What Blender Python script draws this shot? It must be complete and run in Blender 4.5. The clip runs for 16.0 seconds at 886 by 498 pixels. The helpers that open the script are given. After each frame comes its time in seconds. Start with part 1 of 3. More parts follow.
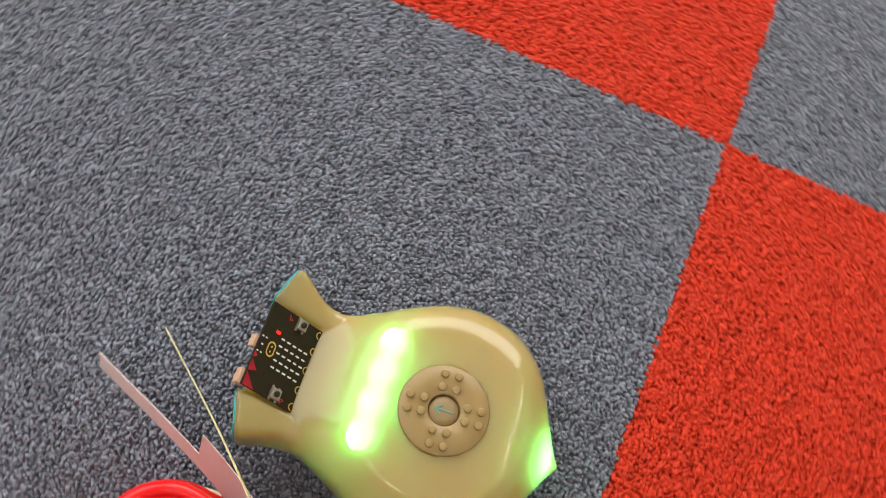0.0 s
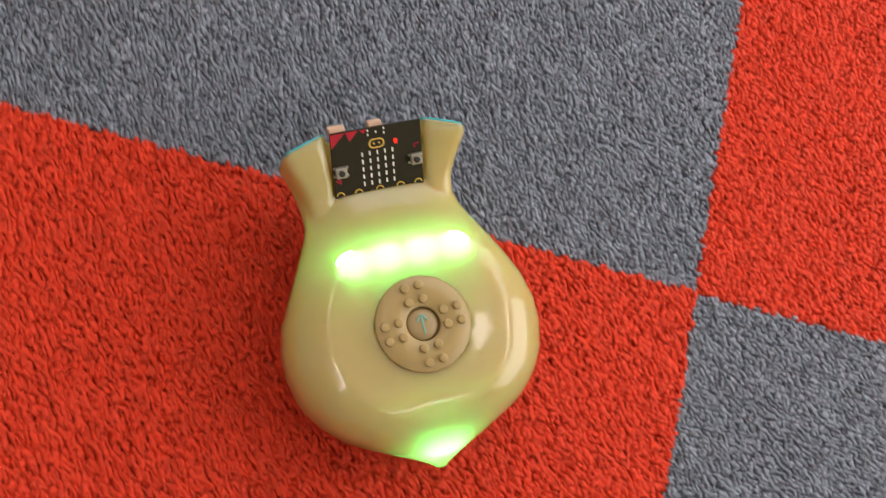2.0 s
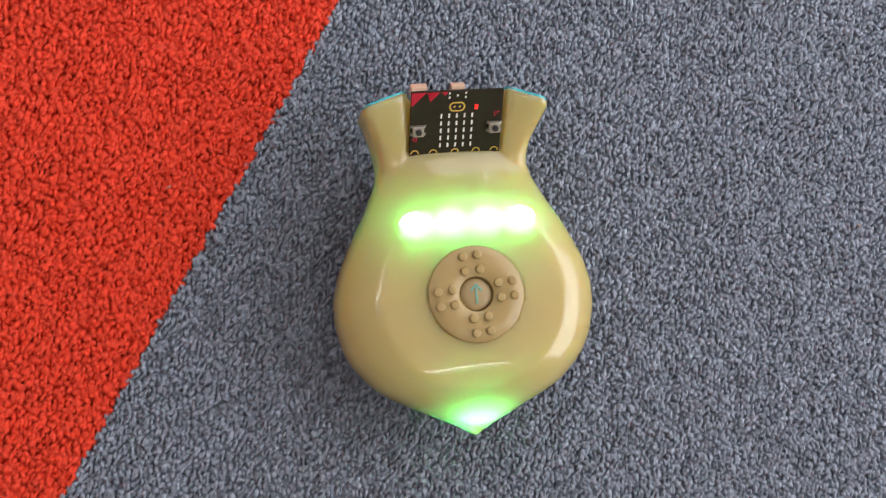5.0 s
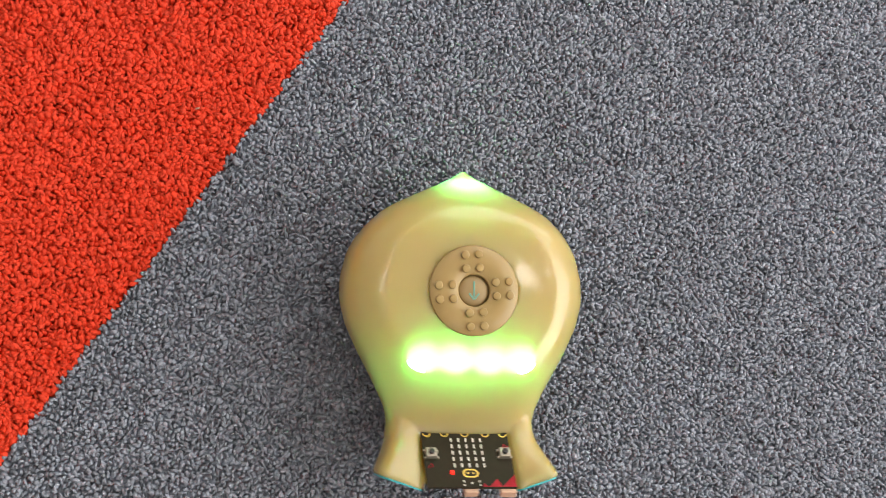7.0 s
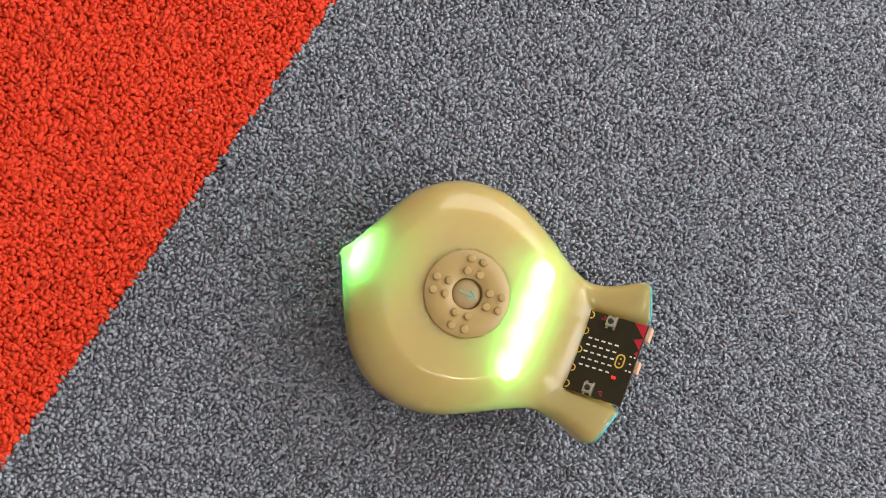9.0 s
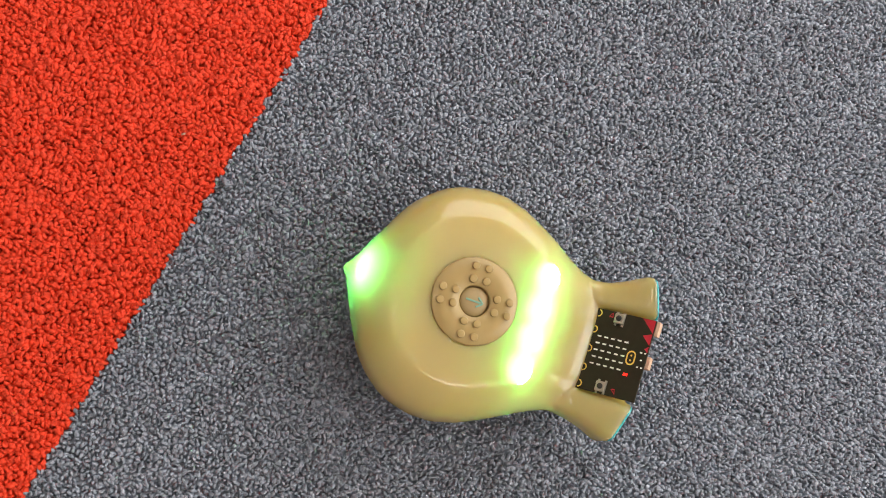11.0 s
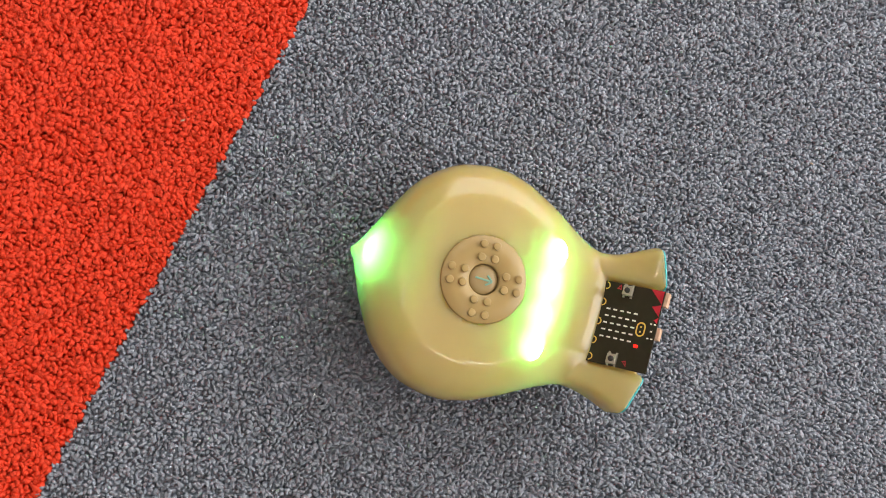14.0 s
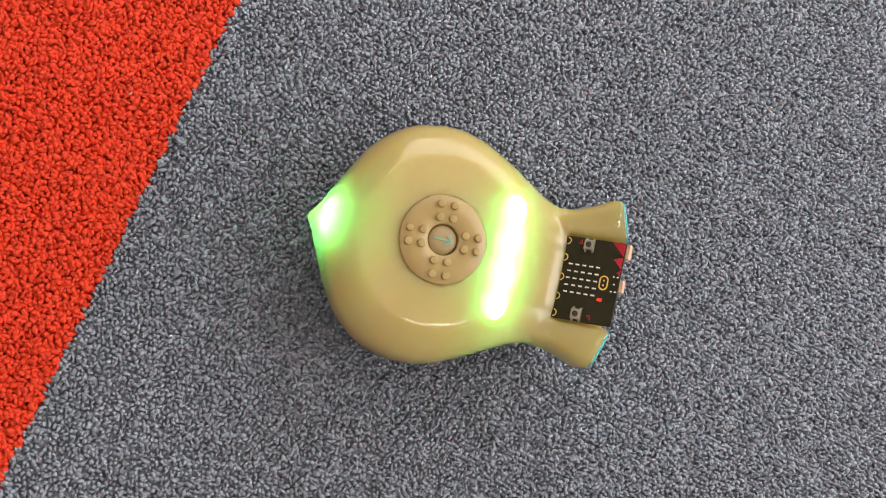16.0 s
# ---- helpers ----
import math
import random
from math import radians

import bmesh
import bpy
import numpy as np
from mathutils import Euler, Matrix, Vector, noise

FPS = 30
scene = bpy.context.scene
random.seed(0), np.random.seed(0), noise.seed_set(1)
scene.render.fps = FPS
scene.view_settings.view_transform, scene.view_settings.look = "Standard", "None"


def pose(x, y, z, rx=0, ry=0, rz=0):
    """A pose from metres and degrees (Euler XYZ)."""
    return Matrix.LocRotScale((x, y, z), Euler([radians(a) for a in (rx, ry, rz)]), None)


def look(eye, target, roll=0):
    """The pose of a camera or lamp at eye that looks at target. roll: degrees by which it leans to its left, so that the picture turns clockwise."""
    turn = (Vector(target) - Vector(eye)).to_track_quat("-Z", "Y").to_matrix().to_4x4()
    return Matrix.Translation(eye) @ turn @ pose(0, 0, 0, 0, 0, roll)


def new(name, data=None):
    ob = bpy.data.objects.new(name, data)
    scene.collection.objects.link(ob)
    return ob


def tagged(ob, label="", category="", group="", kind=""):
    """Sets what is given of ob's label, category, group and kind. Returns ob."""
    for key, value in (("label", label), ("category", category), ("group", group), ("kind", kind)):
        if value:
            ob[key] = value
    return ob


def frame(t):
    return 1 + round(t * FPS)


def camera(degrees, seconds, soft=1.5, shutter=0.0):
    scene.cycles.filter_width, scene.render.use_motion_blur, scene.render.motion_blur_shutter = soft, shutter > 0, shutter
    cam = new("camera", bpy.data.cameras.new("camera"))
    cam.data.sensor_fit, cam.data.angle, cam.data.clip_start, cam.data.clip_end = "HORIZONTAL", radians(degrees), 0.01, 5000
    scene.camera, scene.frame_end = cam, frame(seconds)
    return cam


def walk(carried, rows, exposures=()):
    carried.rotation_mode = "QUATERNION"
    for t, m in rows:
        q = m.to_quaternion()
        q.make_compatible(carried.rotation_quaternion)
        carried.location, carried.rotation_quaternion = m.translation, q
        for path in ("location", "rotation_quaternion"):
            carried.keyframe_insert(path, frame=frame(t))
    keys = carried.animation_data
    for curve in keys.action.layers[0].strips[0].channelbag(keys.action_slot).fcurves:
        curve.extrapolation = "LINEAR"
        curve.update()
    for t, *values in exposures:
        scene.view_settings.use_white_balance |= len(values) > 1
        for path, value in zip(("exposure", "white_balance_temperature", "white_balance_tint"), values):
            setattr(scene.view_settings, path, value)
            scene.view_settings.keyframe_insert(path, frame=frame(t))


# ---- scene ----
cam = camera(41.2, 16.0, soft=1.0, shutter=0.25)
walk(cam, [
    (0.0, pose(-0.4776, 0.1364, 0.7093, 22.46, -8.32, -67.56)),
    (0.5, pose(-0.4252, 0.0795, 0.6980, 17.78, -9.88, -36.32)),
    (1.0, pose(-0.3913, -0.0094, 0.6791, 14.45, -12.39, -9.35)),
    (1.5, pose(-0.4089, -0.0941, 0.6657, 12.98, -14.30, 5.00)),
    (2.0, pose(-0.2819, -0.2081, 0.6765, 13.21, -12.87, 12.17)),
    (2.5, pose(-0.1927, -0.3177, 0.6610, 10.51, -11.92, 18.18)),
    (3.0, pose(-0.1221, -0.4082, 0.6608, 9.57, -11.95, 22.48)),
    (3.5, pose(-0.0842, -0.4763, 0.6608, 8.98, -11.79, 25.31)),
    (4.0, pose(-0.0016, -0.5926, 0.6541, 9.10, -10.84, 26.63)),
    (4.5, pose(0.0374, -0.6683, 0.6557, 8.50, -10.53, 26.76)),
    (5.0, pose(0.0483, -0.7383, 0.6831, 7.36, -10.89, 26.93)),
    (5.2, pose(0.0519, -0.7612, 0.6889, 6.69, -10.76, 27.19)),
    (7.3, pose(0.0683, -0.7906, 0.7299, 7.76, -12.33, 35.11)),
    (7.5, pose(0.0661, -0.7873, 0.7331, 7.97, -12.47, 35.53)),
    (8.0, pose(0.0672, -0.7913, 0.7395, 7.74, -12.27, 35.81)),
    (8.5, pose(0.0711, -0.8020, 0.7422, 7.43, -12.60, 34.61)),
    (9.0, pose(0.0616, -0.7948, 0.7407, 7.19, -12.70, 32.97)),
    (9.5, pose(0.0521, -0.7886, 0.7399, 6.90, -12.58, 31.40)),
    (11.8, pose(0.0392, -0.7843, 0.7397, 7.04, -13.03, 28.57)),
    (12.0, pose(0.0364, -0.7865, 0.7367, 6.71, -13.03, 28.41)),
    (12.5, pose(0.0373, -0.7854, 0.7382, 6.18, -12.80, 28.01)),
    (13.0, pose(0.0364, -0.7828, 0.7367, 5.71, -12.93, 27.66)),
    (13.5, pose(0.0347, -0.7779, 0.7369, 5.37, -13.21, 27.39)),
    (14.0, pose(0.0272, -0.7795, 0.7362, 5.48, -13.32, 26.94)),
    (14.5, pose(0.0304, -0.7813, 0.7348, 5.20, -13.53, 26.43)),
    (15.0, pose(0.0350, -0.7835, 0.7333, 5.38, -13.90, 25.57)),
    (15.5, pose(0.0476, -0.7805, 0.7335, 5.40, -14.03, 24.70)),
    (16.0, pose(0.0421, -0.7839, 0.7304, 5.22, -14.25, 24.00)),
], exposures=[(0.0, -0.76, 6800, 12), (0.5, -0.76, 6250, 12), (1.0, -0.84, 6100, 12), (1.5, -0.76, 6100, 12), (2.0, -0.74, 6850, 13),
             (2.5, -0.79, 6350, 13), (3.0, -0.74, 5800, 13), (3.5, -0.66, 5650, 13), (4.0, -0.61, 6100, 13), (5.2, -0.54, 6200, 13), (7.3, -0.38, 6850, 11), (16.0, -0.38, 6850, 11)])

# ---- light ----
world = bpy.data.worlds.new("world")
scene.world = world
world.use_nodes = True
wn = world.node_tree.nodes
sky = wn.new("ShaderNodeTexSky")
sky.sky_type, sky.sun_disc, sky.sun_elevation, sky.sun_rotation = "NISHITA", False, radians(35), radians(60)
world.node_tree.links.new(sky.outputs[0], wn["Background"].inputs[0])
wn["Background"].inputs[1].default_value = 0.1


def window_light(name, eye, target, width, height, watts, colour):
    data = bpy.data.lights.new(name, "AREA")
    data.shape, data.size, data.size_y, data.energy, data.color = "RECTANGLE", width, height, watts, colour
    ob = new(name, data)
    ob.matrix_world = look(eye, target)
    return ob


window_light("window_light", (1.66, 0.3, 1.2), (0.0, 0.3, 0.6), 2.0, 1.5, 66, (1.0, 0.97, 0.92))
window_light("window_light", (0.35, 1.56, 1.35), (0.35, 0.0, 0.6), 2.4, 1.7, 58, (1.0, 0.98, 0.94))


# ---- materials ----
def material(name, colour, rough=0.5, metal=0.0, spread=0.08, scale=200.0, bump=0.0, bump_scale=400.0, spec=0.5, coat=0.0, translucent=0.0,
             by_island=0.0, through_colour=None, subsurface=0.0):
    """A principled surface whose colour varies at two scales, with fine relief."""
    m = bpy.data.materials.new(name)
    m.use_nodes = True
    nodes, links = m.node_tree.nodes, m.node_tree.links
    p = nodes["Principled BSDF"]
    p.inputs["Roughness"].default_value, p.inputs["Metallic"].default_value = rough, metal
    p.inputs["Coat Roughness"].default_value = 0.06
    p.inputs["Specular IOR Level"].default_value, p.inputs["Coat Weight"].default_value = spec, coat
    if subsurface:
        p.inputs["Subsurface Weight"].default_value, p.inputs["Subsurface Scale"].default_value = subsurface, 0.03
        p.inputs["Subsurface Radius"].default_value = (1.0, 0.8, 0.45)
    where = nodes.new("ShaderNodeTexCoord").outputs["Object"]
    fine, broad = nodes.new("ShaderNodeTexNoise"), nodes.new("ShaderNodeTexNoise")
    for n, sc in ((fine, scale), (broad, scale / 12)):
        n.inputs["Scale"].default_value, n.inputs["Detail"].default_value = sc, 3.0
        links.new(where, n.inputs["Vector"])
    mix = nodes.new("ShaderNodeMath")
    mix.operation = "ADD"
    links.new(fine.outputs["Fac"], mix.inputs[0]), links.new(broad.outputs["Fac"], mix.inputs[1])
    value = mix.outputs[0]
    if by_island:
        geo, part_of = nodes.new("ShaderNodeNewGeometry"), nodes.new("ShaderNodeMath")
        part_of.operation, part_of.inputs[1].default_value = "MULTIPLY_ADD", by_island
        links.new(geo.outputs["Random Per Island"], part_of.inputs[0]), links.new(value, part_of.inputs[2])
        value = part_of.outputs[0]
    ramp = nodes.new("ShaderNodeMapRange")
    ramp.inputs["From Min"].default_value, ramp.inputs["From Max"].default_value = 0.6, 1.4 + by_island
    ramp.inputs["To Min"].default_value, ramp.inputs["To Max"].default_value = 1 - spread, 1 + spread
    links.new(value, ramp.inputs["Value"])
    tint = nodes.new("ShaderNodeVectorMath")
    tint.operation, tint.inputs[0].default_value = "SCALE", colour
    links.new(ramp.outputs[0], tint.inputs["Scale"])
    links.new(tint.outputs[0], p.inputs["Base Color"])
    if bump:
        b, n = nodes.new("ShaderNodeBump"), nodes.new("ShaderNodeTexNoise")
        n.inputs["Scale"].default_value = bump_scale
        links.new(where, n.inputs["Vector"]), links.new(n.outputs["Fac"], b.inputs["Height"])
        b.inputs["Strength"].default_value, b.inputs["Distance"].default_value = bump, 0.001
        links.new(b.outputs[0], p.inputs["Normal"])
    if translucent:
        t, blend = nodes.new("ShaderNodeBsdfTranslucent"), nodes.new("ShaderNodeMixShader")
        blend.inputs[0].default_value = translucent
        t.inputs["Color"].default_value = (*(through_colour or colour), 1)
        links.new(p.outputs[0], blend.inputs[1]), links.new(t.outputs[0], blend.inputs[2])
        links.new(blend.outputs[0], nodes["Material Output"].inputs["Surface"])
    return m


def glowing(name, colour, strength):
    m = bpy.data.materials.new(name)
    m.use_nodes = True
    p = m.node_tree.nodes["Principled BSDF"]
    p.inputs["Base Color"].default_value = (*colour, 1)
    p.inputs["Emission Color"].default_value, p.inputs["Emission Strength"].default_value = (*colour, 1), strength
    return m


BLUE = material("blue_grey_carpet", (0.202, 0.234, 0.290), 0.5, spread=0.54, scale=900, spec=0.7, by_island=0.8, bump=0.7, bump_scale=1500)
RED = material("red_carpet", (0.61, 0.039, 0.011), 0.55, spread=0.18, scale=900, spec=0.3, by_island=0.8, bump=0.7, bump_scale=1500)
BACKING = material("subfloor", (0.10, 0.10, 0.10), 0.9, bump=0.3)
PAINT = material("wall_paint", (0.72, 0.70, 0.66), 0.8, spread=0.03, scale=8, bump=0.1)
CEILING = material("ceiling_paint", (0.8, 0.8, 0.78), 0.9, spread=0.03, scale=8, bump=0.1)
FRAME = material("window_frame_paint", (0.75, 0.75, 0.74), 0.5, spread=0.03, scale=20)
SHELL = material("cream_translucent_plastic", (0.525, 0.43, 0.175), 0.24, spread=0.03, scale=90, coat=0.9, subsurface=1.0, translucent=0.30, through_colour=(0.62, 0.52, 0.25))
LIGHT_BLOCK = material("grey_light_block", (0.45, 0.41, 0.32), 0.8)
CHASSIS = material("dark_chassis_plastic", (0.03, 0.03, 0.035), 0.6)
TEAL = material("teal_plastic", (0.02, 0.36, 0.40), 0.35, spread=0.05)
ARROW = material("faded_teal_print", (0.13, 0.30, 0.23), 0.5)
STUDS = material("beige_grey_plastic", (0.285, 0.205, 0.075), 0.32, spread=0.05, scale=150)
CLEAR = material("pale_button_plastic", (0.26, 0.19, 0.085), 0.42, spread=0.05)
BOARD = material("black_circuit_board", (0.020, 0.017, 0.009), 0.5, spread=0.2, scale=300, spec=0.15)
GOLD = material("gold_plating", (0.75, 0.52, 0.12), 0.35, metal=0.8)
WHITE = material("white_print", (0.7, 0.7, 0.66), 0.6)
REDPRINT = material("red_print", (0.65, 0.02, 0.05), 0.5)
STEEL = material("button_steel", (0.34, 0.32, 0.27), 0.4, metal=0.7)
BLACK = material("black_plastic", (0.01, 0.01, 0.01), 0.4)
SOCKET = material("beige_socket_plastic", (0.50, 0.34, 0.24), 0.45)
GREEN_GLOW = glowing("green_led", (0.13, 1.0, 0.42), 45.0)
NOSE_GLOW = glowing("green_nose_led", (0.10, 1.0, 0.40), 75.0)
RED_GLOW = glowing("red_led", (1.0, 0.012, 0.006), 3.0)
CUP = material("red_cup_plastic", (0.80, 0.002, 0.004), 0.07, spread=0.06, scale=120, spec=0.4, bump=0.06, bump_scale=90)
RIM = material("white_cup_rim", (0.70, 0.58, 0.46), 0.35, spread=0.04)
YELLOW_PAPER = material("yellow_green_paper", (0.70, 0.68, 0.36), 0.85, spread=0.05, scale=300, bump=0.1)
WHITE_PAPER = material("pale_pink_paper", (0.74, 0.69, 0.68), 0.85, spread=0.06, scale=300, bump=0.1)
INK = material("black_ink", (0.015, 0.015, 0.02), 0.7)
ORANGE_INK = material("orange_ink", (0.70, 0.30, 0.08), 0.8)
VIOLET_INK = material("grey_violet_ink", (0.20, 0.16, 0.22), 0.8)
HEART_INK = material("red_ink", (0.75, 0.14, 0.08), 0.8)
LINT = material("pale_lint", (0.42, 0.30, 0.22), 0.9)


# ---- mesh helpers ----
def part(name, bm, mat, parent, label="", smooth=True):
    """Links a bmesh as one mesh object under a thing or a part."""
    me = bpy.data.meshes.new(name)
    bm.to_mesh(me)
    bm.free()
    me.materials.append(mat)
    if smooth:
        me.polygons.foreach_set("use_smooth", [True] * len(me.polygons))
    ob = new(name, me)
    ob.parent = parent
    return tagged(ob, label)


def box(bm, size, m, bevel=0.0):
    made = bmesh.ops.create_cube(bm, size=1.0, matrix=m @ Matrix.Diagonal((*size, 1)))["verts"]
    if bevel:
        edges = list({e for v in made for e in v.link_edges})
        bmesh.ops.bevel(bm, geom=edges, offset=bevel, segments=2, affect="EDGES", profile=0.5)
    return bm


def cylinder(bm, r1, r2, depth, m, seg=32, bevel=0.0):
    made = bmesh.ops.create_cone(bm, cap_ends=True, segments=seg, radius1=r1, radius2=r2, depth=depth, matrix=m)["verts"]
    if bevel:
        rims = {e for v in made for e in v.link_edges if len(e.link_faces) == 2 and e.calc_face_angle(0) > 0.8}
        bmesh.ops.bevel(bm, geom=list(rims), offset=bevel, segments=2, affect="EDGES", profile=0.5)
    return bm


def lathe(bm, profile, seg=64):
    """Turns (radius, height) pairs round the z axis."""
    rings = [[bm.verts.new((r * math.cos(2 * math.pi * i / seg), r * math.sin(2 * math.pi * i / seg), z)) for i in range(seg)] for r, z in profile]
    for a, b in zip(rings, rings[1:]):
        for i in range(seg):
            j = (i + 1) % seg
            bm.faces.new((a[i], a[j], b[j], b[i]))
    return rings


def loft(bm, sections):
    """Skins a row of closed sections of equal length and caps both ends."""
    rings = [[bm.verts.new(p) for p in s] for s in sections]
    n = len(rings[0])
    for a, b in zip(rings, rings[1:]):
        for i in range(n):
            j = (i + 1) % n
            bm.faces.new((a[i], b[i], b[j], a[j]))
    bm.faces.new(rings[0]), bm.faces.new(rings[-1][::-1])
    return rings


def curve_of(table, x):
    xs, ys = zip(*table)
    return float(np.interp(x, xs, ys))


def smooth_curve(table, x, reach):
    """The table's value, softened over reach to both sides."""
    return sum(curve_of(table, x + reach * k / 3) for k in range(-3, 4)) / 7


# ---- room ----
def wall(name, size, at, openings=()):
    """A wall slab built of pieces round its openings: (along, sill, width, height); size is (length, thickness, height), at is its foot."""
    bm = bmesh.new()
    length, thick, height = size
    if not openings:
        box(bm, size, pose(0, 0, height / 2))
    for along, sill, width, high in openings:
        left, right = along - width / 2, along + width / 2
        box(bm, (left + length / 2, thick, height), pose((left - length / 2) / 2, 0, height / 2))
        box(bm, (length / 2 - right, thick, height), pose((right + length / 2) / 2, 0, height / 2))
        box(bm, (width, thick, sill), pose(along, 0, sill / 2))
        box(bm, (width, thick, height - sill - high), pose(along, 0, (height + sill + high) / 2))
    ob = part(name, bm, PAINT, None, "plain off-white painted wall of the room", smooth=False)
    ob.matrix_basis = at
    return tagged(ob, category="wall", kind="structure")


wall("wall_east", (4.5, 0.2, 2.7), pose(1.8, -0.65, -0.006, 0, 0, 90), [(0.95, 0.45, 2.0, 1.5)])
wall("wall_north", (4.1, 0.2, 2.7), pose(-0.35, 1.7, -0.006), [(0.70, 0.5, 2.4, 1.7)])
wall("wall_west", (4.5, 0.2, 2.7), pose(-2.5, -0.65, -0.006, 0, 0, 90))
wall("wall_south", (4.1, 0.2, 2.7), pose(-0.35, -3.0, -0.006))
bm = bmesh.new()
box(bm, (4.5, 4.9, 0.1), pose(-0.35, -0.65, 2.745))
tagged(part("ceiling", bm, CEILING, None, "plain white painted ceiling of the room", smooth=False), category="ceiling", kind="structure")


# lamps on the ceiling, out of view; highlights on the glossy shell and cup suggest three
LAMP_GLASS = glowing("lamp_diffuser", (1.0, 0.96, 0.88), 18.0)


def ceiling_lamp(x, y, turn):
    lamp = tagged(new("ceiling_lamp"), "lit white strip lamp mounted on the white ceiling", "ceiling lamp", "strip lamps on the ceiling")
    bm = bmesh.new()
    box(bm, (1.30, 0.24, 0.045), pose(0, 0, -0.0225), 0.006)
    part("housing", bm, FRAME, lamp, "white metal housing", smooth=False)
    bm = bmesh.new()
    box(bm, (1.18, 0.15, 0.012), pose(0, 0, -0.052), 0.004)
    part("diffuser", bm, LAMP_GLASS, lamp, "glowing diffuser", smooth=False)
    lamp.matrix_basis = pose(x, y, 2.695, 0, 0, turn)
    return lamp


# added lamp that brightens the carpet towards the north-east; no highlight places it
ceiling_lamp(1.2, 0.95, 60)
ceiling_lamp(-1.0, 0.6, 60)
ceiling_lamp(-1.4, -1.1, 60)
ceiling_lamp(0.9, -1.5, 60)


# ---- carpet ----
bm = bmesh.new()
box(bm, (4.5, 4.9, 0.1), pose(-0.35, -0.65, -0.056))
floor = tagged(part("floor", bm, BACKING, None, "carpeted floor of large red and blue-grey squares", smooth=False), category="floor", kind="structure")

PITCH = 0.0027
SIDES = 6
RING = [(math.cos(2 * math.pi * k / SIDES), math.sin(2 * math.pi * k / SIDES)) for k in range(SIDES)]
TUFT = np.array([(0, 0, 1.0)] + [(0.76 * a, 0.76 * b, 0.72) for a, b in RING] + [(a, b, -1.5) for a, b in RING])
TUFT_FACES = np.array([(0, 1 + k, 1 + (k + 1) % SIDES) for k in range(SIDES)]
                      + [f for k in range(SIDES) for f in ((1 + k, 1 + SIDES + k, 1 + SIDES + (k + 1) % SIDES), (1 + k, 1 + SIDES + (k + 1) % SIDES, 1 + (k + 1) % SIDES))])


def pile(places, mat, parent, rng, wide=1.0):
    """Looped pile: one small leaning dome a tuft, all of them one mesh."""
    n = len(places)
    turn, lean = rng.uniform(0, 6.283, n), rng.normal(0, 0.22, (n, 2))
    rx, ry = rng.uniform(0.0010, 0.0019, n), rng.uniform(0.0013, 0.0025, n)
    rx, ry = wide * rx, wide * ry
    high = rng.uniform(0.0015, 0.0023, n)
    local = np.broadcast_to(TUFT, (n, 1 + 2 * SIDES, 3)).copy()
    local += rng.normal(0, 0.19, local.shape)
    local[:, :, 0] *= rx[:, None]
    local[:, :, 1] *= ry[:, None]
    local[:, :, 2] *= high[:, None]
    c, s = np.cos(turn)[:, None], np.sin(turn)[:, None]
    x, y = local[:, :, 0] * c - local[:, :, 1] * s, local[:, :, 0] * s + local[:, :, 1] * c
    x, y = x + lean[:, :1] * local[:, :, 2], y + lean[:, 1:] * local[:, :, 2]
    lumps = np.sin(places[:, 0] * 310 + 2 * np.sin(places[:, 1] * 170)) * np.sin(places[:, 1] * 270 + 2 * np.sin(places[:, 0] * 140))
    top = rng.normal(0, 0.0005, n) + 0.0003 * lumps - 0.0022
    co = np.stack([x + places[:, :1], y + places[:, 1:], local[:, :, 2] + top[:, None]], -1).reshape(-1, 3)
    faces = (TUFT_FACES[None] + (1 + 2 * SIDES) * np.arange(n)[:, None, None]).reshape(-1, 3)
    me = bpy.data.meshes.new("pile")
    me.vertices.add(len(co)), me.loops.add(faces.size), me.polygons.add(len(faces))
    me.vertices.foreach_set("co", co.ravel())
    me.loops.foreach_set("vertex_index", faces.ravel().astype(np.int32))
    me.polygons.foreach_set("loop_start", (3 * np.arange(len(faces))).astype(np.int32))
    me.polygons.foreach_set("use_smooth", np.ones(len(faces), bool))
    me.update()
    me.materials.append(mat)
    ob = new("pile", me)
    ob.parent = parent
    return tagged(ob, "short looped carpet pile", kind="stuff")


rng = np.random.default_rng(4)
gx, gy = np.meshgrid(np.arange(-0.75, 0.75, PITCH), np.arange(-1.15, 0.65, PITCH))
spots = np.stack([gx.ravel(), gy.ravel()], -1)
spots[:, 0] += np.repeat(np.arange(gx.shape[0]) % 2, gx.shape[1]) * PITCH / 2
spots += rng.uniform(-0.36, 0.36, spots.shape) * PITCH
rel = spots - (-0.2, 0.22)
ALONG, ASIDE = rel @ (0.411, -0.912), rel @ (0.912, 0.411)
spots = spots[(ALONG > -0.32) & (ALONG < 1.13) & (np.abs(ASIDE + 0.01) < 0.36)]
gx, gy = np.meshgrid(np.arange(-2.4, 1.7, 0.013), np.arange(-2.9, 1.6, 0.013))
wide_spots = np.stack([gx.ravel(), gy.ravel()], -1)
wide_spots += rng.uniform(-0.4, 0.4, wide_spots.shape) * 0.013
rel = wide_spots - (-0.2, 0.22)
ALONG, ASIDE = rel @ (0.411, -0.912), rel @ (0.912, 0.411)
wide_spots = wide_spots[(ALONG < -0.32) | (ALONG > 1.13) | (np.abs(ASIDE + 0.01) > 0.36)]


